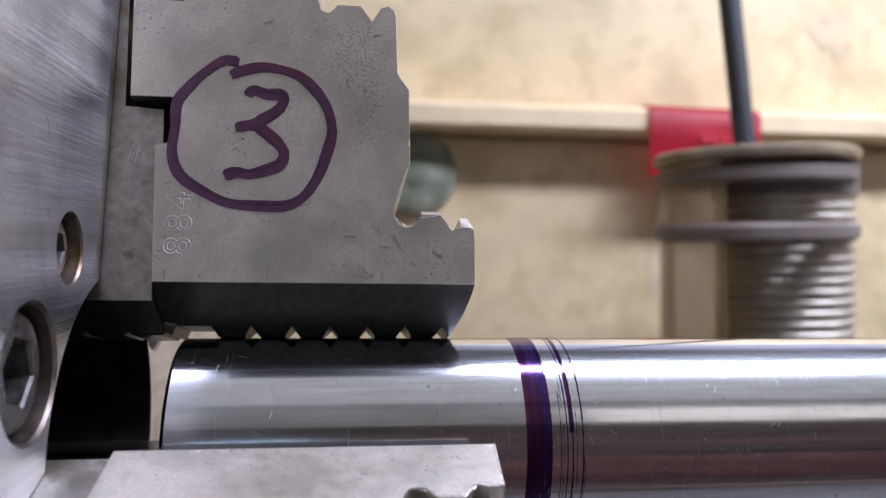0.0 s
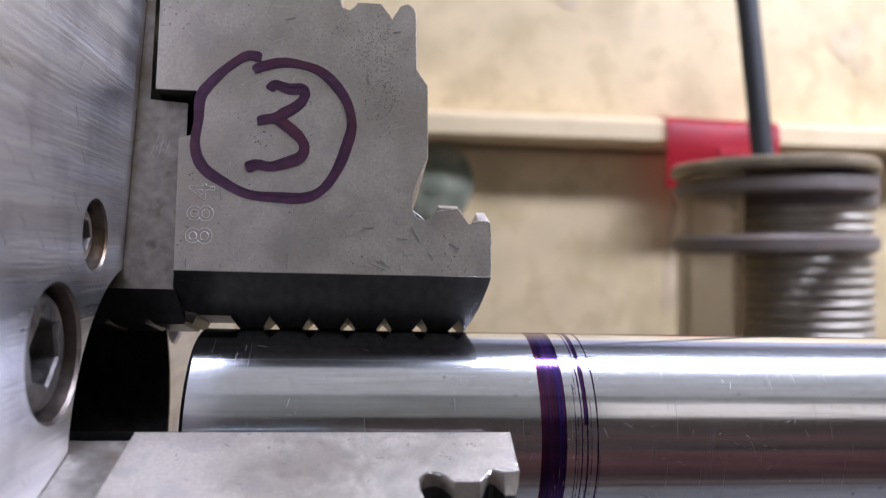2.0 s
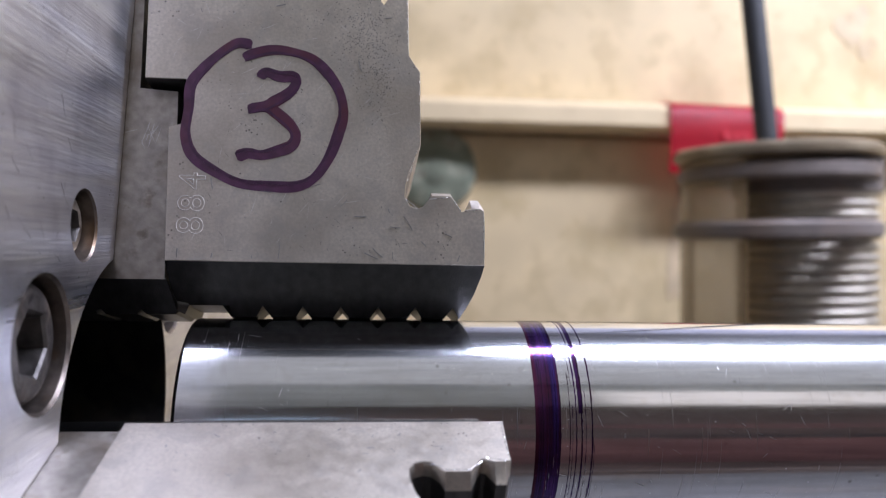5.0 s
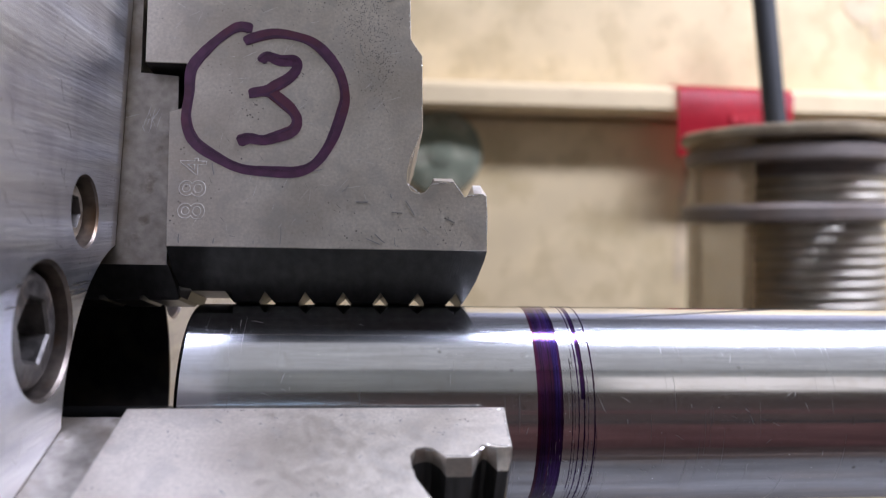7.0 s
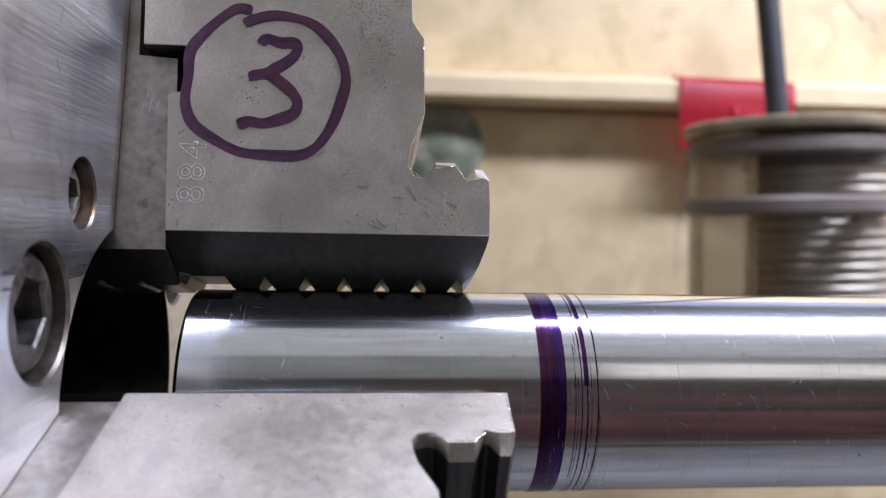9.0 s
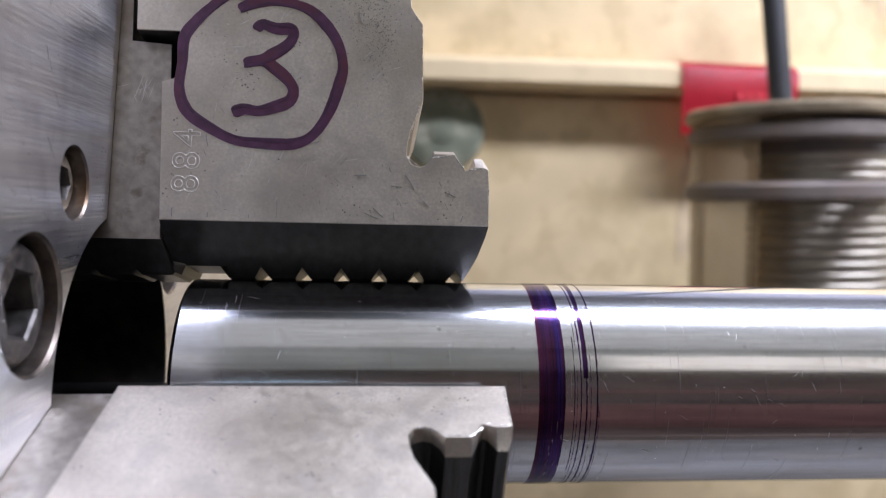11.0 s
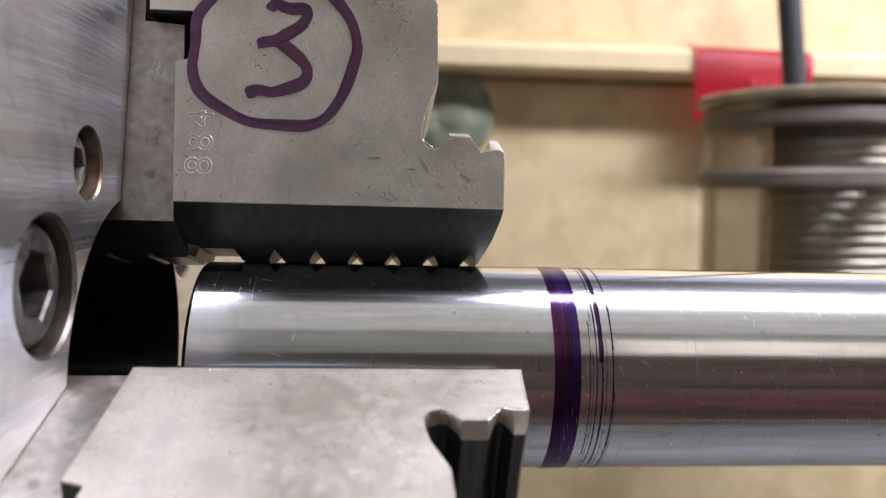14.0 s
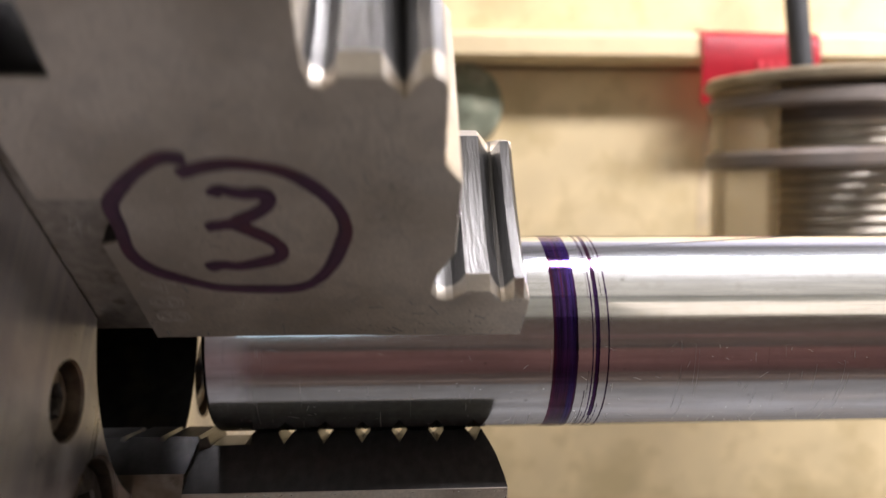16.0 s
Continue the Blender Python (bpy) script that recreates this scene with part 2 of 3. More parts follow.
wall("wall_back_upper", -0.70, 1.60, 0.462, 0.480, 0.10, 0.36, CREAM, "cream painted sheet metal back panel with oil stains")
wall("wall_back_top", -0.70, 1.60, 0.466, 0.480, 0.36, 1.50, GREYWALL, "plain grey-lilac workshop wall above the cream panel")
wall("wall_back_lower", -0.70, 1.60, 0.452, 0.480, -0.40, 0.0995, CREAM, "cream painted lower back panel, stained and shaded")
wall("tray_floor", -0.70, 1.60, -0.30, 0.462, -0.42, -0.40, TRAY, "oily grey sheet metal tray")
wall("tray_front", -0.70, 1.60, -0.32, -0.30, -1.05, -0.34, BROWN, "plain front of the tray")
wall("wall_front_upper", -0.70, 1.60, -1.32, -1.30, 0.62, 1.50, PLASTER, "pale plain workshop wall")
wall("wall_front_lower", -0.70, 1.60, -1.32, -1.30, -0.27, 0.62, BROWN, "brown plain lower workshop wall")
wall("wall_front_base", -0.70, 1.60, -1.32, -1.30, -1.05, -0.27, REDDISH, "red-brown plain base of the workshop wall")
wall("wall_rail_upper", 0.25, 1.60, -1.30, -1.285, 0.02, 0.10, REDDISH, "red-brown horizontal rail on the workshop wall")
wall("wall_rail_lower", -0.70, 1.60, -1.30, -1.285, -0.22, -0.16, HOUSING, "dark horizontal rail on the workshop wall")
wall("window_2", 0.52, 1.55, -1.298, -1.29, 0.64, 1.16, BRIGHT, "wide bright workshop window")
wall("window_1", -0.62, -0.06, -1.298, -1.29, 0.145, 0.275, WINDOW, "narrow pale blue daylight window")
for nm, xa, xb in (("wall_right", 1.60, 1.62), ("wall_left", -0.72, -0.70)):
    wall(nm + "_upper", xa, xb, -1.32, 0.48, 0.0, 1.50, PLASTER, "pale plain workshop wall")
    wall(nm + "_lower", xa, xb, -1.32, 0.48, -1.05, 0.0, BROWN, "brown plain lower workshop wall")
wall("floor", -0.72, 1.62, -1.32, 0.48, -1.07, -1.05, BROWN, "dark brown workshop floor")
wall("ceiling", -0.72, 1.62, -1.32, 0.48, 1.50, 1.52, CEILING, "dark plain grey workshop ceiling")
wall("headstock_wall", -0.35, -0.14, -0.12, 0.16, -0.40, 0.16, HOUSING, "dark grey headstock housing behind the chuck", 0.006)


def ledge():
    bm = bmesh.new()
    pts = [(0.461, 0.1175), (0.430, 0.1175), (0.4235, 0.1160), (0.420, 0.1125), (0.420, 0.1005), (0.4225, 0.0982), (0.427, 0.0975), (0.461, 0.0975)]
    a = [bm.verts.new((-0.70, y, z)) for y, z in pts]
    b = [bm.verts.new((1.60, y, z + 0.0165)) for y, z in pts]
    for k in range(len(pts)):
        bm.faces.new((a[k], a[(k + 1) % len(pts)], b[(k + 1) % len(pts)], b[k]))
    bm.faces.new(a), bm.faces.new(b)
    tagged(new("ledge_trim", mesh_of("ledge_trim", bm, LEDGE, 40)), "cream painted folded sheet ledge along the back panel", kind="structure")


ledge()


def wall_stain(x, y, z, w, h, seed):
    """An irregular brown oil stain, a thin film on the back panel."""
    rng = random.Random(seed)
    bm = bmesh.new()
    n = 28
    ph = [rng.uniform(0, 6.3) for _ in range(3)]
    front, back = [], []
    for k in range(n):
        a = 2 * math.pi * k / n
        r = 1 + 0.25 * math.sin(2 * a + ph[0]) + 0.18 * math.sin(3 * a + ph[1]) + 0.1 * math.sin(5 * a + ph[2])
        p = (x + w * r * math.cos(a), z + h * r * math.sin(a))
        front.append(bm.verts.new((p[0], y - 0.0006, p[1])))
        back.append(bm.verts.new((p[0], y + 0.0004, p[1])))
    bm.faces.new(front)
    for k in range(n):
        bm.faces.new((front[k], front[(k + 1) % n], back[(k + 1) % n], back[k]))
    tagged(new("oil_stain", mesh_of("oil_stain", bm, STAIN)), "brown dried oil stain on the cream back panel", kind="structure")


wall_stain(0.375, 0.462, 0.196, 0.011, 0.017, 1)
wall_stain(0.388, 0.462, 0.180, 0.008, 0.008, 2)
wall_stain(0.232, 0.452, 0.020, 0.004, 0.05, 3)
wall_stain(0.246, 0.452, 0.060, 0.012, 0.012, 4)
wall_stain(0.150, 0.462, 0.215, 0.010, 0.004, 5)

# ---- the chuck ----
PHI = -11.8
FACE_X = -29.1
chuck = tagged(new("lathe_chuck"), "steel three-jaw lathe chuck gripping a polished round bar", "chuck")


def turned(x, ang, r):
    a = radians(ang)
    return Vector((x * MM, -r * MM * math.sin(a), r * MM * math.cos(a)))


def chuck_body():
    bm = lathe_bm([(-135 * MM, 50 * MM), (-100 * MM, 50 * MM), (-100 * MM, 82 * MM), ((FACE_X - 2) * MM, 82 * MM), (FACE_X * MM, 80 * MM)], 180)
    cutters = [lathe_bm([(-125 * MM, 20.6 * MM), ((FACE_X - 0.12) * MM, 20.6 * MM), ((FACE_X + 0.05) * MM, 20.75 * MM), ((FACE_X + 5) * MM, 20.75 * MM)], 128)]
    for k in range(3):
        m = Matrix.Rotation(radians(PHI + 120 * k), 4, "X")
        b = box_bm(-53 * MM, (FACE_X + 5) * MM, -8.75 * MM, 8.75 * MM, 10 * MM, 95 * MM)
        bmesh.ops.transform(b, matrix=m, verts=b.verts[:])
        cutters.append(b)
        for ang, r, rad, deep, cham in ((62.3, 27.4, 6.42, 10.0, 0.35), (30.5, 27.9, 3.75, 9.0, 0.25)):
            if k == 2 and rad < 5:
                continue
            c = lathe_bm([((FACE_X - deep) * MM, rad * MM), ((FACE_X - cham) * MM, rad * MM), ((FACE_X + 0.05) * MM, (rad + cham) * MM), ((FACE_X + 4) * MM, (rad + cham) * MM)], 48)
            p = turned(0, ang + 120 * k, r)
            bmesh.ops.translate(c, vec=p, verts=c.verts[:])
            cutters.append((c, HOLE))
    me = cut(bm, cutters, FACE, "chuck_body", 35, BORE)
    part("body", me, FACE, chuck, "bright scratched steel chuck face")


chuck_body()


def face_scratches(name, count, seed, base, label):
    """Fine straight scratches in the turned face of the chuck."""
    rng = random.Random(seed)
    bm = bmesh.new()
    while count:
        ang, r = rng.uniform(22, 175), rng.uniform(21.5, 62)
        p = turned(FACE_X, ang, r)
        a, n, w = rng.gauss(0.95, 0.45) + (1.4 if rng.random() < 0.2 else 0), rng.uniform(1.0, 9.0) * MM / 2, rng.uniform(0.012, 0.04) * MM
        d, o = Vector((0, -math.cos(a), math.sin(a))), Vector((0, math.sin(a), math.cos(a)))
        ok = True
        for q in (p, p + d * n, p - d * n):
            rr = math.hypot(q.y, q.z) / MM
            aa = math.degrees(math.atan2(-q.y, q.z))
            slot = [abs(rr * math.sin(radians(aa - PHI - 120 * k))) < 9.2 and math.cos(radians(aa - PHI - 120 * k)) > 0 for k in range(3)]
            hole = [(q - turned(FACE_X, h + 120 * k, hr)).length < hrad * MM for k in range(3) for h, hr, hrad in ((62.3, 27.4, 7.2), (30.5, 27.9, 4.3))]
            ok = ok and rr > 21.2 and rr < 78 and not any(slot) and not any(hole)
        if not ok:
            continue
        count -= 1
        lift = Vector((0.010 * MM, 0, 0))
        bm.faces.new([bm.verts.new(v + lift) for v in (p - d * n, p - o * w, p + d * n, p + o * w)])
    tagged(part(name, bm, mat(name + "_steel", base, 0.3, 0.95), chuck, label), kind="stuff")


face_scratches("bright_scratches", 170, 31, (0.95, 0.95, 1.0), "fine bright scratches on the chuck face")
face_scratches("dark_scratches", 60, 32, (0.30, 0.29, 0.31), "fine dark scratches on the chuck face")


def screw(ang, r, rad, top, hexr, depth, name, label, steel):
    body = lathe_bm([(-7 * MM, rad * MM), (-1.3 * MM, rad * MM), (-0.75 * MM, (rad - 0.15) * MM), (-0.3 * MM, (rad - 0.5) * MM), (-0.05 * MM, (rad - 1.0) * MM), (0, (rad - 1.4) * MM)], 48)
    tool = lathe_bm([(-depth * MM, hexr * 0.86 * MM), (-0.9 * MM, hexr * MM), (-0.25 * MM, hexr * 1.05 * MM), (0.02 * MM, hexr * 1.16 * MM), (2 * MM, hexr * 1.16 * MM)], 6)
    me = cut(body, [tool], steel, name, 30, SOCKET)
    ob = part(name, me, steel, chuck, label)
    ob.location = turned(FACE_X + top, ang, r)
    ob.rotation_euler = (radians(ang * 1.7), 0, 0)
    return ob


for k in range(3):
    screw(62.3 + 120 * k, 27.4, 5.9, -1.0, 3.15, 5.0, "socket_screw", "dark oily hex socket screw in its counterbore", SCREW)
    if k < 2:
        screw(30.5 + 120 * k, 27.9, 3.6, -1.2, 1.7, 2.5, "set_screw", "rusty small socket screw deep in its hole", RUSTY)

NOTCH = (12.07, 7.23, 2.5, -2.23, -7.0, -12.0)
W, WB, TIP = 10.8, 8.6, 2.6
HALF, DEEP = 0.95, 13.95
# outer outline of a top jaw from its toothed end over the steps to its back: x, r, whether on a chamfered crest
TOP = [(15.39, 22.9, 0), (15.3, 25.3, 0), (14.7, 25.6, 2.0), (13.7, 25.6, 2.0), (12.9, 25.3, 0), (12.5, 25.1, 0), (12.0, 25.9, 0), (11.2, 27.1, 1), (8.8, 27.1, 1), (8.4, 26.6, 0), (7.64, 25.64, 0), (6.94, 25.4, 0), (6.04, 25.76, 0), (5.48, 26.67, 0),
       (5.55, 28.1, 0), (5.9, 29.9, 0), (6.5, 31.4, 0), (7.1, 32.84, 0), (7.38, 33.6, 0), (7.30, 43.3, 0), (6.54, 44.4, 0), (5.85, 45.5, 0), (5.68, 53.3, 0), (5.4, 54.1, 1), (4.57, 54.7, 1), (3.6, 54.3, 1), (2.55, 52.4, 0), (1.08, 54.5, 1), (-2.0, 54.5, 1),
       (-2.3, 54.0, 0), (-3.0, 53.3, 0), (-3.94, 53.7, 0), (-4.3, 55.1, 0), (-4.5, 77, 0), (-5.5, 78, 0), (-22.3, 78, 0), (-23.3, 77, 0), (-23.3, 60, 0), (-20.9, 60, 0), (-20.9, 53.9, 0), (-26.9, 53.9, 0), (-26.5, 41.1, 0), (-21.6, 41.1, 0), (-21.45, 35.5, 0), (-23.3, 34.9, 0)]


def jaw_bm(worn=0.0):
    """worn: by how much the outer steps at the toothed end stand back."""
    def bottom(s, base, deep, end):
        pts = [(-22.7, max(base, 13.9) if base > 12.8 else 13.9)]
        pts += [(-16.9, pts[0][1]), (-16.1, base)]
        for c in reversed(NOTCH):
            h = HALF if deep > base else 0.02
            pts += [(c - h, base), (c, deep), (c + h, base)]
        pts.append((end, base))
        return pts

    def top(s, lift):
        pts = []
        for x, r, c in TOP:
            hollow = 0.8 * max(0.0, 1 - (s / 9.2) ** 2) if 24.5 < r < 29 or 52 < r < 55.4 else 0.0
            back = worn * min(1.0, max(0.0, (r - 18.7) / 4)) if x > 5 and r < 34 else 0.0
            pts.append((x - back, r + lift * c - hollow))
        return pts

    levels = [(W, 18.7, 18.7, 15.1, 0.0), (W - 0.15, 18.4, 18.4, 15.25, 0.0), (9.2, 17.38, 17.38, 15.1, 0.7), (8.4, 16.82, 16.82, 14.95, 0.7), (6.2, 15.28, 15.28, 14.5, 0.7), (4.31, DEEP, DEEP, 13.85, 0.7), (TIP, 12.75, DEEP, 13.15, 0.7), (1.3, 12.72, DEEP, 13.1, 0.7)]
    secs = [(s, bottom(s, b, d, e) + top(s, l)) for s, b, d, e, l in levels]
    secs += [(0.0, bottom(0, 12.71, DEEP, 13.1) + top(0, 0.7))] + [(-s, pts) for s, pts in reversed(secs)]

    rim = secs[1][1]
    n = len(rim)
    shrunk = []
    for k in range(n):
        a, b, c = Vector(rim[k - 1]), Vector(rim[k]), Vector(rim[(k + 1) % n])
        t = ((b - a).normalized() + (c - b).normalized())
        t = t.normalized() if t.length > 1e-6 else (c - b).normalized()
        shrunk.append((b.x - t.y * 0.08, b.y + t.x * 0.08))
    secs[0] = (W, shrunk)
    secs[-1] = (-W, shrunk)

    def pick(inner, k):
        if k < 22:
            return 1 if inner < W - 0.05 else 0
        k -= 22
        # back faces along the slot: the gap's shade is put into dark steel
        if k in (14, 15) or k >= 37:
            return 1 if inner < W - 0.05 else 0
        return 2 if inner < 9.3 and (1 <= k <= 13 or 22 <= k <= 31) else 0

    return loft_bm(secs, pick)


def master_bm():
    out = [(-23.1, 16.6), (-23.5, 34.3), (-22.8, 34.6), (-23.0, 40.3), (-27.6, 40.6), (-28.0, 55.0), (-27.8, 60.5), (-23.6, 60.6), (-23.4, 78), (-52, 78)]

    def bottom(base, deep):
        pts = [(-52, base)]
        for c in (-31.3, -26.5, -21.9):
            pts += [(c - 0.55, base), (c, deep), (min(c + 0.55, -21.0), base)]
        pts += [(-20.9, max(base, 13.95)), (-20.9, max(13.96, base + 0.01))]
        return pts

    levels = [(WB, 16.5, 16.5), (5.0, 13.15, 13.3), (4.6, 12.75, 13.3)]
    secs = [(s, [(min(x, -22.9 if s > 8 else -22.2 if s > 4.8 else x), r) for x, r in bottom(b, d)] + out) for s, b, d in levels]
    secs += [(-s, pts) for s, pts in reversed(secs)]
    # underside and groove of the base get the dark steel as painted shade
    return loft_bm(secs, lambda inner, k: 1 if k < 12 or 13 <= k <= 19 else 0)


jaw_mesh = mesh_of("top_jaw", jaw_bm(), JAW, 28)
master_mesh = mesh_of("jaw_base", master_bm(), MASTER, 28)
worn_jaw_mesh = mesh_of("top_jaw", jaw_bm(0.37), JAW, 28)
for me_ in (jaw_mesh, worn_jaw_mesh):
    me_.materials.append(OXIDE_SHADE)
    me_.materials.append(THREAD)
master_mesh.materials.append(OXIDE_SHADE)
jaws, bases = [], []
for k in range(3):
    turn = (radians(PHI + 120 * k), 0, 0)
    j = part("jaw", worn_jaw_mesh if k == 1 else jaw_mesh, JAW, chuck, "stepped hardened steel jaw with toothed edges" if k else "stepped steel jaw with a purple circled number")
    b = part("jaw_base", master_mesh, MASTER, chuck)
    j.rotation_euler = b.rotation_euler = turn
    jaws.append(j)
    bases.append(b)


def smooth_line(pts, n=6):
    out = []
    for i in range(len(pts) - 1):
        p0, p1, p2, p3 = pts[max(i - 1, 0)], pts[i], pts[i + 1], pts[min(i + 2, len(pts) - 1)]
        for k in range(n):
            t = k / n
            out.append(tuple(0.5 * (2 * b + (c - a) * t + (2 * a - 5 * b + 4 * c - d) * t * t + (3 * b - a - 3 * c + d) * t ** 3) for a, b, c, d in zip(p0, p1, p2, p3)))
    return out + [pts[-1]]


def stroke_bm(pts, width, seed, lift=0.05):
    """A stroke of a marker, 0.05 mm thick, on the side of a jaw."""
    rng = random.Random(seed)
    line = smooth_line(pts)
    bm = bmesh.new()
    rows = []
    for i, p in enumerate(line):
        a, b = line[max(i - 1, 0)], line[min(i + 1, len(line) - 1)]
        d = Vector((b[0] - a[0], b[1] - a[1])).normalized()
        n = Vector((-d.y, d.x))
        endf = min(1.0, 0.55 + 0.25 * min(i, len(line) - 1 - i))
        h = width / 2 * endf * (1 + 0.10 * math.sin(i * 0.31 + seed) + rng.uniform(-0.03, 0.03))
        row = []
        for side in (-1, 1):
            q = Vector(p) + n * h * side
            for dep in (W - 0.1, W + lift):
                row.append(bm.verts.new((q.x * MM, -dep * MM, q.y * MM)))
        rows.append(row)
    for u, w in zip(rows, rows[1:]):
        for a, b in ((0, 1), (1, 3), (3, 2), (2, 0)):
            bm.faces.new((u[a], u[b], w[b], w[a]))
    bm.faces.new((rows[0][0], rows[0][1], rows[0][3], rows[0][2]))
    bm.faces.new((rows[-1][0], rows[-1][1], rows[-1][3], rows[-1][2]))
    return bm


RING = [(-13.81, 45.96), (-15.65, 46.11), (-17.77, 44.56), (-19.48, 42.72), (-20.95, 40.44), (-21.05, 37.31), (-21.25, 33.95), (-20.15, 31.25), (-17.45, 29.35), (-14.5, 28.0), (-10.85, 27.71), (-7.64, 27.80), (-5.51, 28.99), (-3.77, 31.73), (-2.61, 35.26), (-2.22, 37.64), (-2.88, 40.40), (-4.43, 42.75), (-6.34, 44.45), (-8.60, 45.23), (-11.20, 45.44), (-13.75, 44.75), (-14.75, 44.14)]
THREE = [(-12.66, 41.59), (-12.04, 42.42), (-10.33, 41.93), (-8.63, 41.92), (-8.31, 40.98), (-9.14, 39.75), (-10.93, 38.49), (-11.85, 37.98), (-14.01, 37.59)]
THREE_LOW = [(-14.00, 37.43), (-11.85, 37.83), (-10.51, 37.09), (-8.78, 35.59), (-8.08, 34.29), (-8.54, 32.96), (-10.31, 32.14), (-12.09, 31.62), (-13.74, 31.80), (-15.07, 31.30)]
RING = [(-21.2 + (x + 21.2) * 0.995, r) for x, r in RING]
part("marker_ring", stroke_bm(RING, 1.30, 1), INK, jaws[0], "hand-drawn purple marker circle")
for n_, line_ in enumerate((THREE, THREE_LOW)):
    part("marker_digit", stroke_bm(line_, 1.40, 3 + n_, 0.05 + 0.012 * n_), INK, jaws[0], "hand-drawn purple marker digit 3")


def edge_line(pts, off):
    """The line of a stroke, moved sideways by off."""
    out = []
    for i, p in enumerate(pts):
        a, b = pts[max(i - 1, 0)], pts[min(i + 1, len(pts) - 1)]
        d = Vector((b[0] - a[0], b[1] - a[1])).normalized()
        out.append((p[0] - d.y * off, p[1] + d.x * off))
    return out


for n_, (line_, offs_) in enumerate(((RING, (0.40,)), (THREE, (0.42,)), (THREE_LOW, (-0.44,)))):
    for m_, off_ in enumerate(offs_):
        part("ink_edge", stroke_bm(edge_line(line_, off_), 0.30 + 0.08 * m_, 20 + 3 * n_ + m_, 0.075 + 0.006 * n_), INK_EDGE, jaws[0], "denser edge of the marker stroke")


def stamp():
    cu = bpy.data.curves.new("stamp", "FONT")
    cu.body, cu.size, cu.align_x, cu.align_y = "884", 4.4 * MM, "CENTER", "CENTER"
    cu.fill_mode, cu.bevel_depth, cu.bevel_resolution = "NONE", 0.042 * MM, 0
    cu.space_character = 1.25
    tmp = new("tmp", cu)
    me = bpy.data.meshes.new_from_object(tmp.evaluated_get(bpy.context.evaluated_depsgraph_get()))
    bpy.data.objects.remove(tmp)
    me.materials.clear()
    me.materials.append(STAMP)
    me.name = "stamped_number"
    ob = new("stamped_number", me)
    ob.parent = jaws[0]
    ob.location = (-19.9 * MM, -(W + 0.0) * MM, 25.4 * MM)
    ob.rotation_euler = Euler((radians(90), radians(-90), 0), "XYZ")
    tagged(ob, "thin stamped serial digits")


stamp()

def scratches():
    """Nicks along the lower edge and worn marks on the side of the numbered jaw."""
    rng = random.Random(5)
    dark = mat("nick_steel", (0.33, 0.32, 0.30), 0.5, 0.8)
    marks = [((-21.3, 18.8), (-21.3, 19.9)), ((-17.4, 18.8), (-17.3, 19.4)), ((-9.6, 18.75), (-9.55, 20.9)), ((-12.7, 18.8), (-12.7, 19.2)), ((4.1, 18.8), (4.0, 19.9)), ((2.2, 19.0), (0.6, 19.7)), ((2.8, 19.2), (1.6, 20.3)), ((11.9, 18.8), (12.2, 19.6)), ((5.3, 24.4), (6.4, 22.6)), ((3.6, 23.0), (4.9, 22.9)), ((7.4, 21.3), (8.1, 20.6)), ((-1.6, 26.3), (-2.4, 25.4)), ((10.3, 22.3), (11.3, 21.8))]
    for _ in range(9):
        x, r, a, n = rng.uniform(-18, 10), rng.uniform(20, 53), rng.uniform(0, 6.3), rng.uniform(0.4, 1.6)
        if x > 4 and r > 24:
            continue
        marks.append(((x, r), (x + n * math.cos(a), r + n * math.sin(a))))
    for a, b in marks:
        mid = ((a[0] + b[0]) / 2 + rng.uniform(-0.08, 0.08), (a[1] + b[1]) / 2)
        part("nick", stroke_bm([a, mid, b], rng.uniform(0.07, 0.16), 9), dark, jaws[0])


scratches()


def hairlines():
    """Fine bright scratches in the ground side of the numbered jaw."""
    rng = random.Random(21)
    bm = bmesh.new()
    for _ in range(90):
        x, r = rng.uniform(-25, 4), rng.uniform(19.5, 52)
        if x < -21 and r < 42:
            continue
        a, n, w = rng.gauss(0.7, 0.7), rng.uniform(0.4, 3.0), rng.uniform(0.012, 0.03)
        dx, dr = n * math.cos(a) / 2, n * math.sin(a) / 2
        ox, orr = -w * math.sin(a), w * math.cos(a)
        q = [(x - dx, r - dr), (x + ox, r + orr), (x + dx, r + dr), (x - ox, r - orr)]
        bm.faces.new([bm.verts.new((u * MM, -(W + 0.008) * MM, v * MM)) for u, v in q])
    tagged(part("hairline_scratches", bm, mat("fresh_scratch_steel", (0.74, 0.72, 0.69), 0.35, 0.95), jaws[0], "fine bright scratches"), kind="stuff")


hairlines()


def dark_hairlines():
    """Fine dark scores in the side of the numbered jaw."""
    rng = random.Random(77)
    bm = bmesh.new()
    for _ in range(130):
        x, r = rng.uniform(-21, 12), rng.uniform(19.5, 53)
        if x > 4 and r > 23.5 or x < -20 and r < 42:
            continue
        a, n, w = rng.gauss(2.2, 0.8), rng.uniform(0.2, 1.3), rng.uniform(0.012, 0.035)
        dx, dr = n * math.cos(a) / 2, n * math.sin(a) / 2
        ox, orr = -w * math.sin(a), w * math.cos(a)
        q = [(x - dx, r - dr), (x + ox, r + orr), (x + dx, r + dr), (x - ox, r - orr)]
        bm.faces.new([bm.verts.new((u * MM, -(W + 0.006) * MM, v * MM)) for u, v in q])
    tagged(part("dark_scores", bm, mat("dark_score_steel", (0.26, 0.24, 0.22), 0.5, 0.8), jaws[0], "fine dark scores"), kind="stuff")


dark_hairlines()


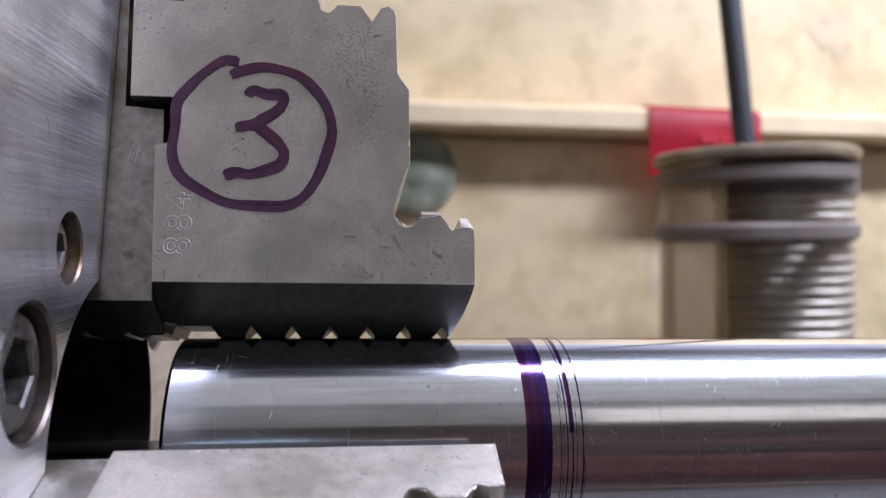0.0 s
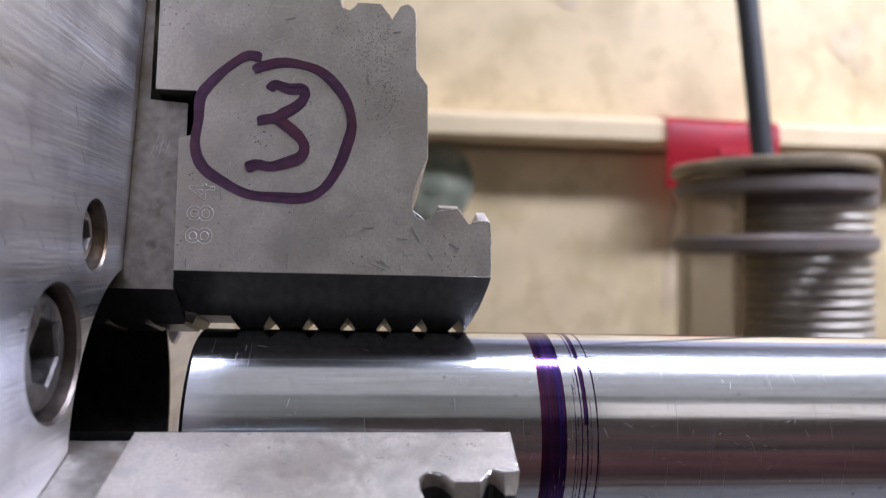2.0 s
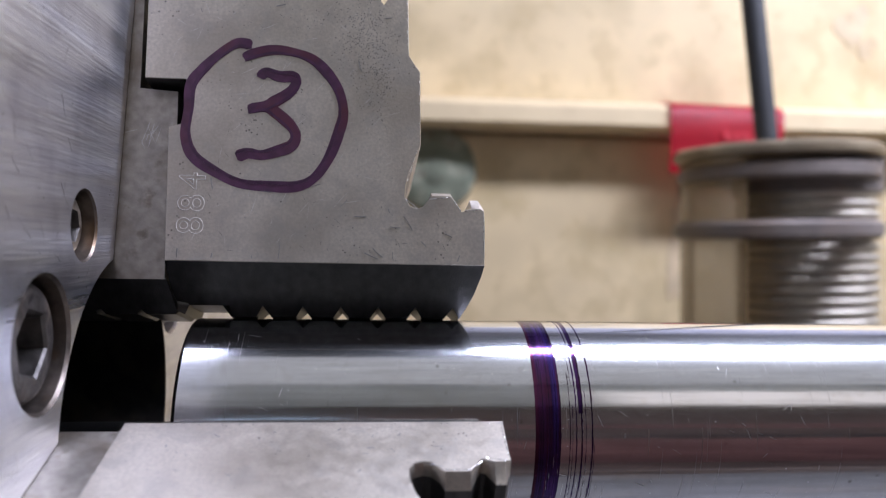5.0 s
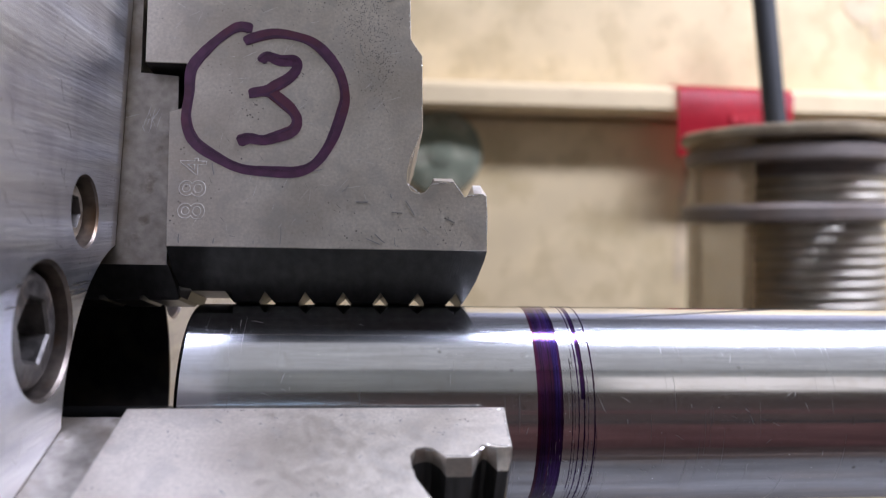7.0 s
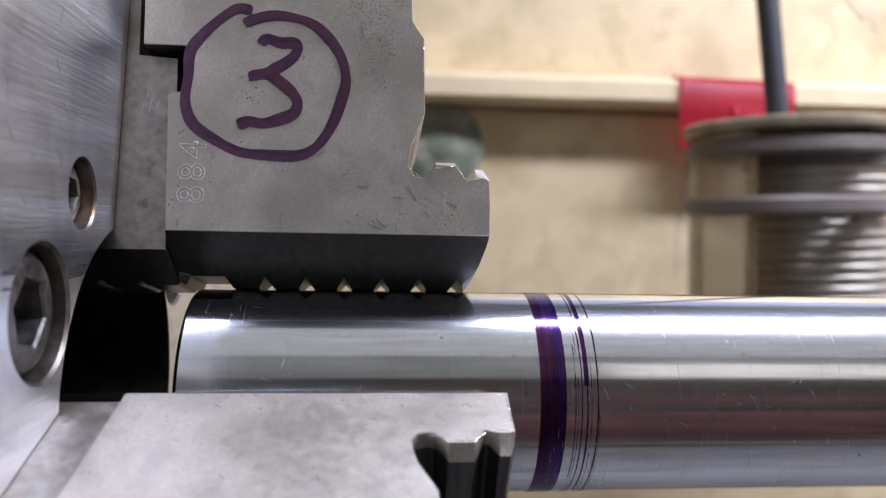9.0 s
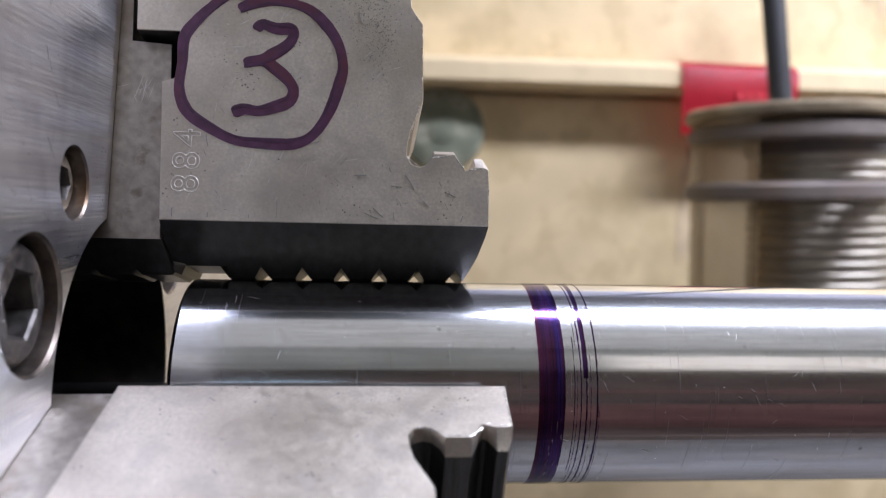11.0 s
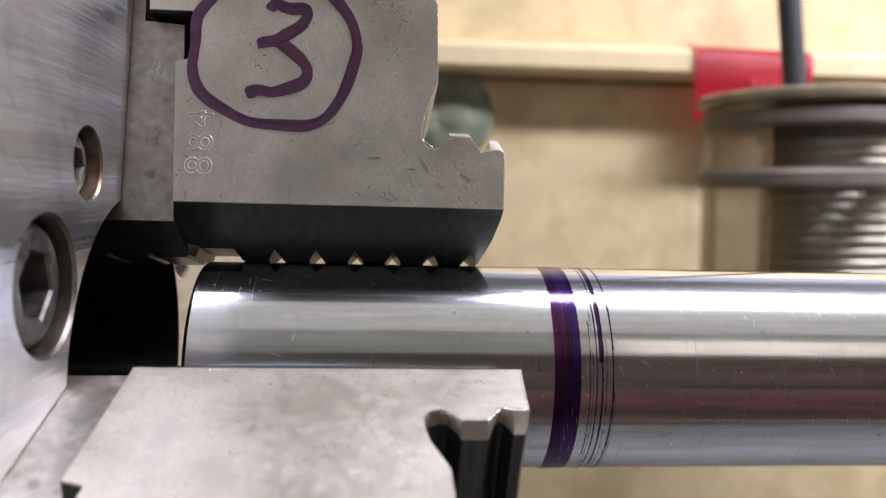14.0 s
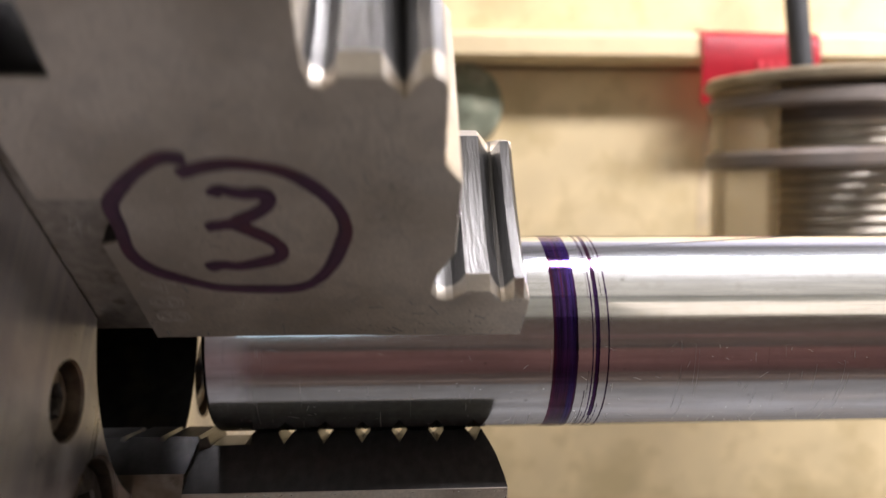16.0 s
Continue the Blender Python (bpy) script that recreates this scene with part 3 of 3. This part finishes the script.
def edge_wear(jaw, side, seed, runs):
    """Bright chips along the toothed end and the steps of a jaw."""
    rng = random.Random(seed)
    bm = bmesh.new()
    for a, b, n in runs:
        for _ in range(n):
            t = rng.random()
            x, r = a[0] + (b[0] - a[0]) * t, a[1] + (b[1] - a[1]) * t
            along = Vector((b[0] - a[0], b[1] - a[1])).normalized()
            u, v = rng.uniform(0.06, 0.38), rng.uniform(0.02, 0.075)
            ring = [(u * math.cos(q) * rng.uniform(0.6, 1.2), v * math.sin(q) * rng.uniform(0.5, 1.3)) for q in (0, 1.05, 2.1, 3.15, 4.2, 5.25)]
            rim = [bm.verts.new(((x + p * along.x - q * along.y) * MM, -side * (W + 0.004) * MM, (r + p * along.y + q * along.x) * MM)) for p, q in ring]
            tip = bm.verts.new((x * MM, -side * (W + rng.uniform(0.012, 0.035)) * MM, r * MM))
            for k in range(6):
                bm.faces.new((rim[k], rim[(k + 1) % 6], tip))
    tagged(part("edge_wear", bm, CHIPPED, jaw, "bright worn chips along the edges"), kind="stuff")


CHIPPED = mat("bright_chipped_steel", (0.80, 0.78, 0.74), 0.25, 1.0)
edge_wear(jaws[0], 1, 61, [((15.16, 18.9), (15.22, 24.9), 34), ((7.22, 34), (7.18, 43), 12), ((5.6, 28.5), (7.1, 33.4), 12), ((5.6, 46), (5.5, 53), 8), ((12.9, 25.2), (15.0, 25.45), 22), ((8.5, 26.6), (11.1, 26.9), 26), ((5.6, 26.5), (6.9, 25.5), 16), ((11.3, 26.8), (12.4, 25.2), 14)])
edge_wear(jaws[1], -1, 62, [((14.95, 19.0), (14.80, 24.6), 18), ((14.5, 25.3), (12.6, 24.9), 16), ((12.3, 25.2), (11.0, 26.7), 10), ((10.8, 26.8), (8.4, 26.7), 16), ((8.0, 26.2), (6.0, 25.5), 16), ((-20, 18.8), (14.8, 18.8), 22)])


def base_scratches():
    """Crossed fine scratches in the side of the jaw base."""
    rng = random.Random(4)
    bm = bmesh.new()
    for _ in range(14):
        x, r, a, n, w = rng.gauss(-26.0, 0.7), rng.gauss(34.2, 0.9), rng.choice((1.1, 2.0, 1.3, 0.3)), rng.uniform(0.6, 1.4), 0.03
        dx, dr = n * math.cos(a), n * math.sin(a)
        ox, orr = -w * math.sin(a), w * math.cos(a)
        q = [(x - dx, r - dr), (x + ox, r + orr), (x + dx, r + dr), (x - ox, r - orr)]
        bm.faces.new([bm.verts.new((u * MM, -(WB + 0.008) * MM, v * MM)) for u, v in q])
    tagged(part("hairline_scratches", bm, mat("scored_steel", (0.62, 0.60, 0.57), 0.35, 0.95), bases[0], "fine crossed scratches"), kind="stuff")


base_scratches()


def worn_marks():
    """Small dark dents and smears on the upper side of the front jaw."""
    rng = random.Random(14)
    bm = bmesh.new()
    for _ in range(130):
        x, r, q = rng.uniform(-20, 13), rng.uniform(19.5, 60), rng.uniform(0.04, 0.20)
        if x > 4.5 and r > 23 or x < -16 and r > 33:
            continue
        long, a = rng.choice((1.0, 1.0, 2.5, 4.0)), rng.uniform(0, 3.14)
        ca, sa = math.cos(a), math.sin(a)
        ring = [(q * long * math.cos(k) * rng.uniform(0.6, 1.2), 0.5 * q * math.sin(k) * rng.uniform(0.6, 1.2)) for k in (0, 1.05, 2.1, 3.15, 4.2, 5.25)]
        bm.faces.new([bm.verts.new(((x + u * ca - v * sa) * MM, (W + 0.012) * MM, (r + u * sa + v * ca) * MM)) for u, v in ring])
    tagged(part("dents", bm, mat("dulled_steel", (0.30, 0.28, 0.26), 0.55, 0.8), jaws[1], "small dull dents and smears"), kind="stuff")


worn_marks()


def pitting():
    rng = random.Random(8)
    bm = bmesh.new()
    for cx, cr, sx, sr, n in ((0.3, 48.0, 2.0, 2.8, 520), (1.8, 42.0, 1.4, 2.2, 300), (-4.5, 50.0, 2.0, 1.0, 25), (4.0, 22.0, 5.0, 2.0, 14), (-9.0, 51.0, 0.6, 0.6, 3)):
        for _ in range(n):
            x, r, q = rng.gauss(cx, sx), rng.gauss(cr, sr), rng.uniform(0.025, 0.085)
            if x > 4.8 or r < 19.5 or r > 53:
                continue
            bm.faces.new([bm.verts.new(((x + q * math.cos(k) * rng.uniform(0.7, 1.2)) * MM, -(W + 0.012) * MM, (r + q * math.sin(k)) * MM)) for k in (0, 1.05, 2.1, 3.15, 4.2, 5.25)])
    tagged(part("pitting", bm, mat("corroded_pit", (0.17, 0.16, 0.15), 0.7, 0.4), jaws[0], "small dark corrosion pits"), kind="stuff")


pitting()

# ---- the bar ----
R = 12.7


def bar():
    ob = tagged(new("steel_bar"), "polished round steel bar clamped in the chuck jaws", "bar")
    prof = [(-20.45, 12.3), (-20.3, 12.55), (-20.0, R), (-17.3, R), (20, R), (60, R), (300, R)]
    part("shaft", lathe_bm([(a * MM, r * MM) for a, r in prof], 192), BAR, ob, smooth=20)

    def band(x0, x1, seed, gaps, wob, lift=0.02):
        rng = random.Random(seed)
        bm = bmesh.new()
        seg = 240
        rows = []
        ph = rng.uniform(0, 6)
        for k in range(seg):
            a = 2 * math.pi * k / seg
            o = wob * math.sin(a + ph)
            e0, e1 = x0 + o + rng.uniform(-0.03, 0.03), x1 + o + rng.uniform(-0.04, 0.04)
            rows.append([bm.verts.new((x * MM, -r * MM * math.sin(a), r * MM * math.cos(a))) for x, r in ((e0, R - 0.05), (e0, R + lift), (e1, R + lift), (e1, R - 0.05))])
        for k in range(seg):
            ang = 360 * k / seg
            if any(lo <= ang <= hi for lo, hi in gaps):
                continue
            u, w = rows[k], rows[(k + 1) % seg]
            for i in range(4):
                bm.faces.new((u[i], u[(i + 1) % 4], w[(i + 1) % 4], w[i]))
        return bm

    part("ink_band", band(20.7, 23.7, 1, [], 0.05), INK_BAR, ob, "broad purple marker band", 40)
    for x0, x1, ink, gaps in ((20.72, 21.10, INK_RED, [(140, 330)]), (21.28, 21.36, INK_DARK, [(60, 75)]), (21.62, 21.70, INK_DARK, []), (22.05, 22.20, INK_RED, [(0, 70)]), (22.40, 22.47, INK_DARK, []), (22.75, 23.45, INK_BLUE, [(95, 300)]), (23.10, 23.16, INK_DARK, [])):
        part("ink_streak", band(x0, x1, int(x0 * 50), gaps, 0.05, 0.026), ink, ob)
    for x0, x1, gaps in ((24.83, 24.91, [(0, 52), (130, 360)]), (25.15, 25.20, [(0, 40), (58, 70)]), (25.42, 25.56, []), (25.90, 26.44, [(74, 190)]), (26.10, 26.28, [(0, 73), (150, 360)]), (26.75, 26.80, [(0, 62)]), (27.28, 27.46, []), (27.62, 27.66, [(0, 90), (200, 360)])):
        part("ink_line", band(x0, x1, int(x0 * 100), gaps, 0.08), INK_BAR, ob, "thin purple marker line")
    rng = random.Random(11)
    bm = bmesh.new()
    for _ in range(85):
        x, a = rng.uniform(-19, 58), rng.uniform(25, 125)
        n, slant, w = rng.uniform(0.2, 1.5), rng.choice((0.05, 1.5, 1.62, 0.5, -0.4, 1.2, 1.35, -1.1)), rng.uniform(0.012, 0.04)
        dx, da = n * math.sin(slant), math.degrees(n * math.cos(slant) / R)
        ends = []
        for t, h in ((-0.5, 0.15), (-0.2, 1.0), (0.25, 0.8), (0.5, 0.1)):
            px, pa = x + dx * t, a + da * t + 0.5 * math.sin(t * 5)
            ox, oa = w * h * math.cos(slant), math.degrees(w * h * math.sin(slant) / R)
            ends.append([bm.verts.new(turned(px + sg * ox, pa - sg * oa, R + 0.012)) for sg in (-1, 1)])
        for u, v in zip(ends, ends[1:]):
            bm.faces.new((u[0], u[1], v[1], v[0]))
    scuff = mat("scuffed_steel", (0.66, 0.65, 0.64), 0.45, 0.9)
    tagged(part("fine_scoring", bm, scuff, ob, "fine scratches on the polished steel"), kind="stuff")
    for tone, count in (((0.86, 0.86, 0.86), 90), ((0.20, 0.19, 0.18), 60)):
        bm = bmesh.new()
        for _ in range(count):
            x, a, q = rng.uniform(-19, 60), rng.uniform(28, 125), rng.uniform(0.02, 0.07)
            rim = [bm.verts.new(turned(x + q * rng.uniform(0.6, 1.8) * math.cos(k), a + math.degrees(q * rng.uniform(0.5, 1.0) * math.sin(k) / R), R + 0.006)) for k in (0, 1.05, 2.1, 3.15, 4.2, 5.25)]
            tip = bm.verts.new(turned(x, a, R + 0.02))
            for k in range(6):
                bm.faces.new((rim[k], rim[(k + 1) % 6], tip))
        tagged(part("surface_dirt", bm, mat("speck_steel", tone, 0.4, 0.8), ob, "tiny specks on the polished steel"), kind="stuff")
    bm = bmesh.new()
    for _ in range(90):
        x, a, n = rng.uniform(-18, 60), rng.uniform(20, 120), rng.uniform(4, 34)
        w = rng.uniform(0.008, 0.022)
        steps = max(3, int(n / 3))
        ends = [[bm.verts.new(turned(x + sg * w * (0.3 if i in (0, steps) else 1.0), a + n * i / steps, R + 0.008)) for sg in (-1, 1)] for i in range(steps + 1)]
        for u, v in zip(ends, ends[1:]):
            bm.faces.new((u[0], u[1], v[1], v[0]))
    tagged(part("fine_turning", bm, mat("dull_turned_steel", (0.50, 0.49, 0.48), 0.30, 0.95), ob, "faint dark lines round the bar"), kind="stuff")
    bm = bmesh.new()
    for _ in range(110):
        x = rng.uniform(24.7, 27.7) if rng.random() < 0.85 else rng.uniform(22.0, 23.6)
        a = rng.choice((rng.gauss(122, 12), rng.gauss(122, 12), rng.uniform(90, 150)))
        u, v = rng.uniform(0.010, 0.035), rng.uniform(0.1, 0.9)
        bm.faces.new([bm.verts.new(turned(x + u * math.cos(q) * rng.uniform(0.6, 1.2), a + math.degrees(v * math.sin(q) * rng.uniform(0.6, 1.2) / R), R + 0.034)) for q in (0, 1.05, 2.1, 3.15, 4.2, 5.25)])
    tagged(part("bare_flecks", bm, BAR, ob, "small bare flecks in the marker ink"), kind="stuff")
    return ob


steel_bar = bar()


# ---- behind the chuck ----
def canister():
    ob = tagged(new("canister"), "ribbed metal canister with dark rings and a black rod", "canister")
    ob.location = (0.2375, 0.3207, 0.004)
    ob.rotation_euler = (0, radians(-1.5), 0)
    z, step = -0.09, 0.0059
    prof = [(z, 0.025), (z, 0.0330)]
    while z < 0.050:
        for u, rr in ((0.0, 0.0350), (0.14, 0.0350), (0.20, 0.0372), (0.34, 0.0381), (0.54, 0.0383), (0.74, 0.0381), (0.88, 0.0372), (0.94, 0.0350)):
            prof.append((z + step * u, rr))
        z += step
    prof += [(0.060, 0.0335), (0.060, 0.025)]
    core = part("ribbed_core", lathe_bm(prof, 72, "z"), RIB, ob, "shiny ribbed metal cylinder", 50)
    core.location = (0.0185, 0, 0)
    part("top_plate", lathe_bm([(0.0685, 0.046), (0.0685, 0.0545), (0.0700, 0.0563), (0.0735, 0.0563), (0.075, 0.0545), (0.075, 0.02)], 96, "z"), CAP, ob, "brown rimmed top plate", 30)
    for zc, h, rr, label in ((0.0605, 0.0046, 0.0542, "dark upper ring"), (0.0290, 0.0050, 0.0556, "dark lower ring")):
        part("ring", lathe_bm([(zc - h, rr - 0.003), (zc - h * 0.6, rr), (zc + h * 0.6, rr), (zc + h, rr - 0.003), (zc + h, rr - 0.010), (zc - h, rr - 0.010)], 96, "z", closed=True), DARK, ob, label, 30)
    part("bottom_plate", lathe_bm([(-0.094, 0.051), (-0.093, 0.0532), (-0.091, 0.0532), (-0.090, 0.051)], 96, "z"), DARK, ob, "dark bottom plate", 30)
    part("collar", lathe_bm([(0.0500, 0.0370), (0.0500, 0.0400), (0.0680, 0.0400), (0.0680, 0.0370)], 72, "z", closed=True), DARK, ob, smooth=30).location = (0.0185, 0, 0)
    bm = bmesh.new()
    rows = []
    for k in range(25):
        a = radians(125 + 4.2 * k)
        rows.append([bm.verts.new((rr * math.cos(a), rr * math.sin(a), zz)) for rr, zz in ((0.0514, -0.092), (0.0528, -0.092), (0.0528, 0.069), (0.0514, 0.069))])
    for u, v in zip(rows, rows[1:]):
        for q in range(4):
            bm.faces.new((u[q], u[(q + 1) % 4], v[(q + 1) % 4], v[q]))
    bm.faces.new(rows[0]), bm.faces.new(rows[-1])
    part("side_guard", bm, SLEEVE, ob, "curved tan translucent guard", 40)
    rod = part("rod", lathe_bm([(0.073, 0.0075), (0.077, 0.0062), (1.40, 0.0062)], 24, "z"), BLACK, ob, "straight black rod", 40)
    rod.location = (0.0035, 0, 0)
    rod.rotation_euler = (0, radians(-6.0), 0)
    return ob


canister()


def red_tag():
    bm = bmesh.new()
    path = [(0.458, 0.1275), (0.430, 0.1275), (0.4205, 0.1255), (0.4165, 0.120), (0.4165, 0.100), (0.4175, 0.076)]
    th = 0.0022
    rows = []
    for x in np.linspace(0.2125, 0.296, 9):
        row = []
        for i, (y, zz) in enumerate(path):
            row.append(bm.verts.new((x, y + 0.0006 * math.sin(x * 130), zz + (x - 0.2125) * -0.01 - 0.002)))
        rows.append(row)
    for u, w in zip(rows, rows[1:]):
        for k in range(len(path) - 1):
            bm.faces.new((u[k], u[k + 1], w[k + 1], w[k]))
    bmesh.ops.solidify(bm, geom=bm.faces[:], thickness=th)
    ob = tagged(new("red_tag"), "red plastic tag folded over the cream ledge", "tag")
    part("sheet", bm, RED, ob, smooth=50)
    pale = mat("pale_print", (0.56, 0.03, 0.042), 0.5)
    for k in range(4):
        part("print_bar", box_bm(0.2505 + k * 0.0068, 0.2555 + k * 0.0068, 0.4145, 0.4165, 0.0975, 0.1035), pale, ob, "faint pale printing")


red_tag()


def green_knob():
    ob = tagged(new("green_knob"), "round patinated green knob on the back panel", "knob")
    ob.location = (0.050, 0.464, 0.074)
    ob.rotation_euler = (radians(90), 0, 0)
    part("knob_body", lathe_bm([(-0.004, 0.028), (0.013, 0.0295), (0.016, 0.030), (0.019, 0.029), (0.021, 0.025), (0.0225, 0.018), (0.0230, 0.009)], 48, "z"), GREEN, ob, smooth=40)
    part("hub", lathe_bm([(0.018, 0.010), (0.0236, 0.010), (0.0242, 0.008)], 32, "z"), GREEN, ob, smooth=40)


green_knob()


# ---- what moves ----
def motions():
    rows = [(0.0, 0), (15.0, 0), (15.1, 0), (15.2, 0), (15.3, 4.8), (15.4, 11.6), (15.5, 16.8), (15.6, 23.1), (15.7, 31.8), (15.8, 41.1), (15.9, 51.8), (16.0, 61.5)]
    for thing in (chuck, steel_bar):
        walk(thing, [(t, pose(0, 0, 0, a)) for t, a in rows])


motions()
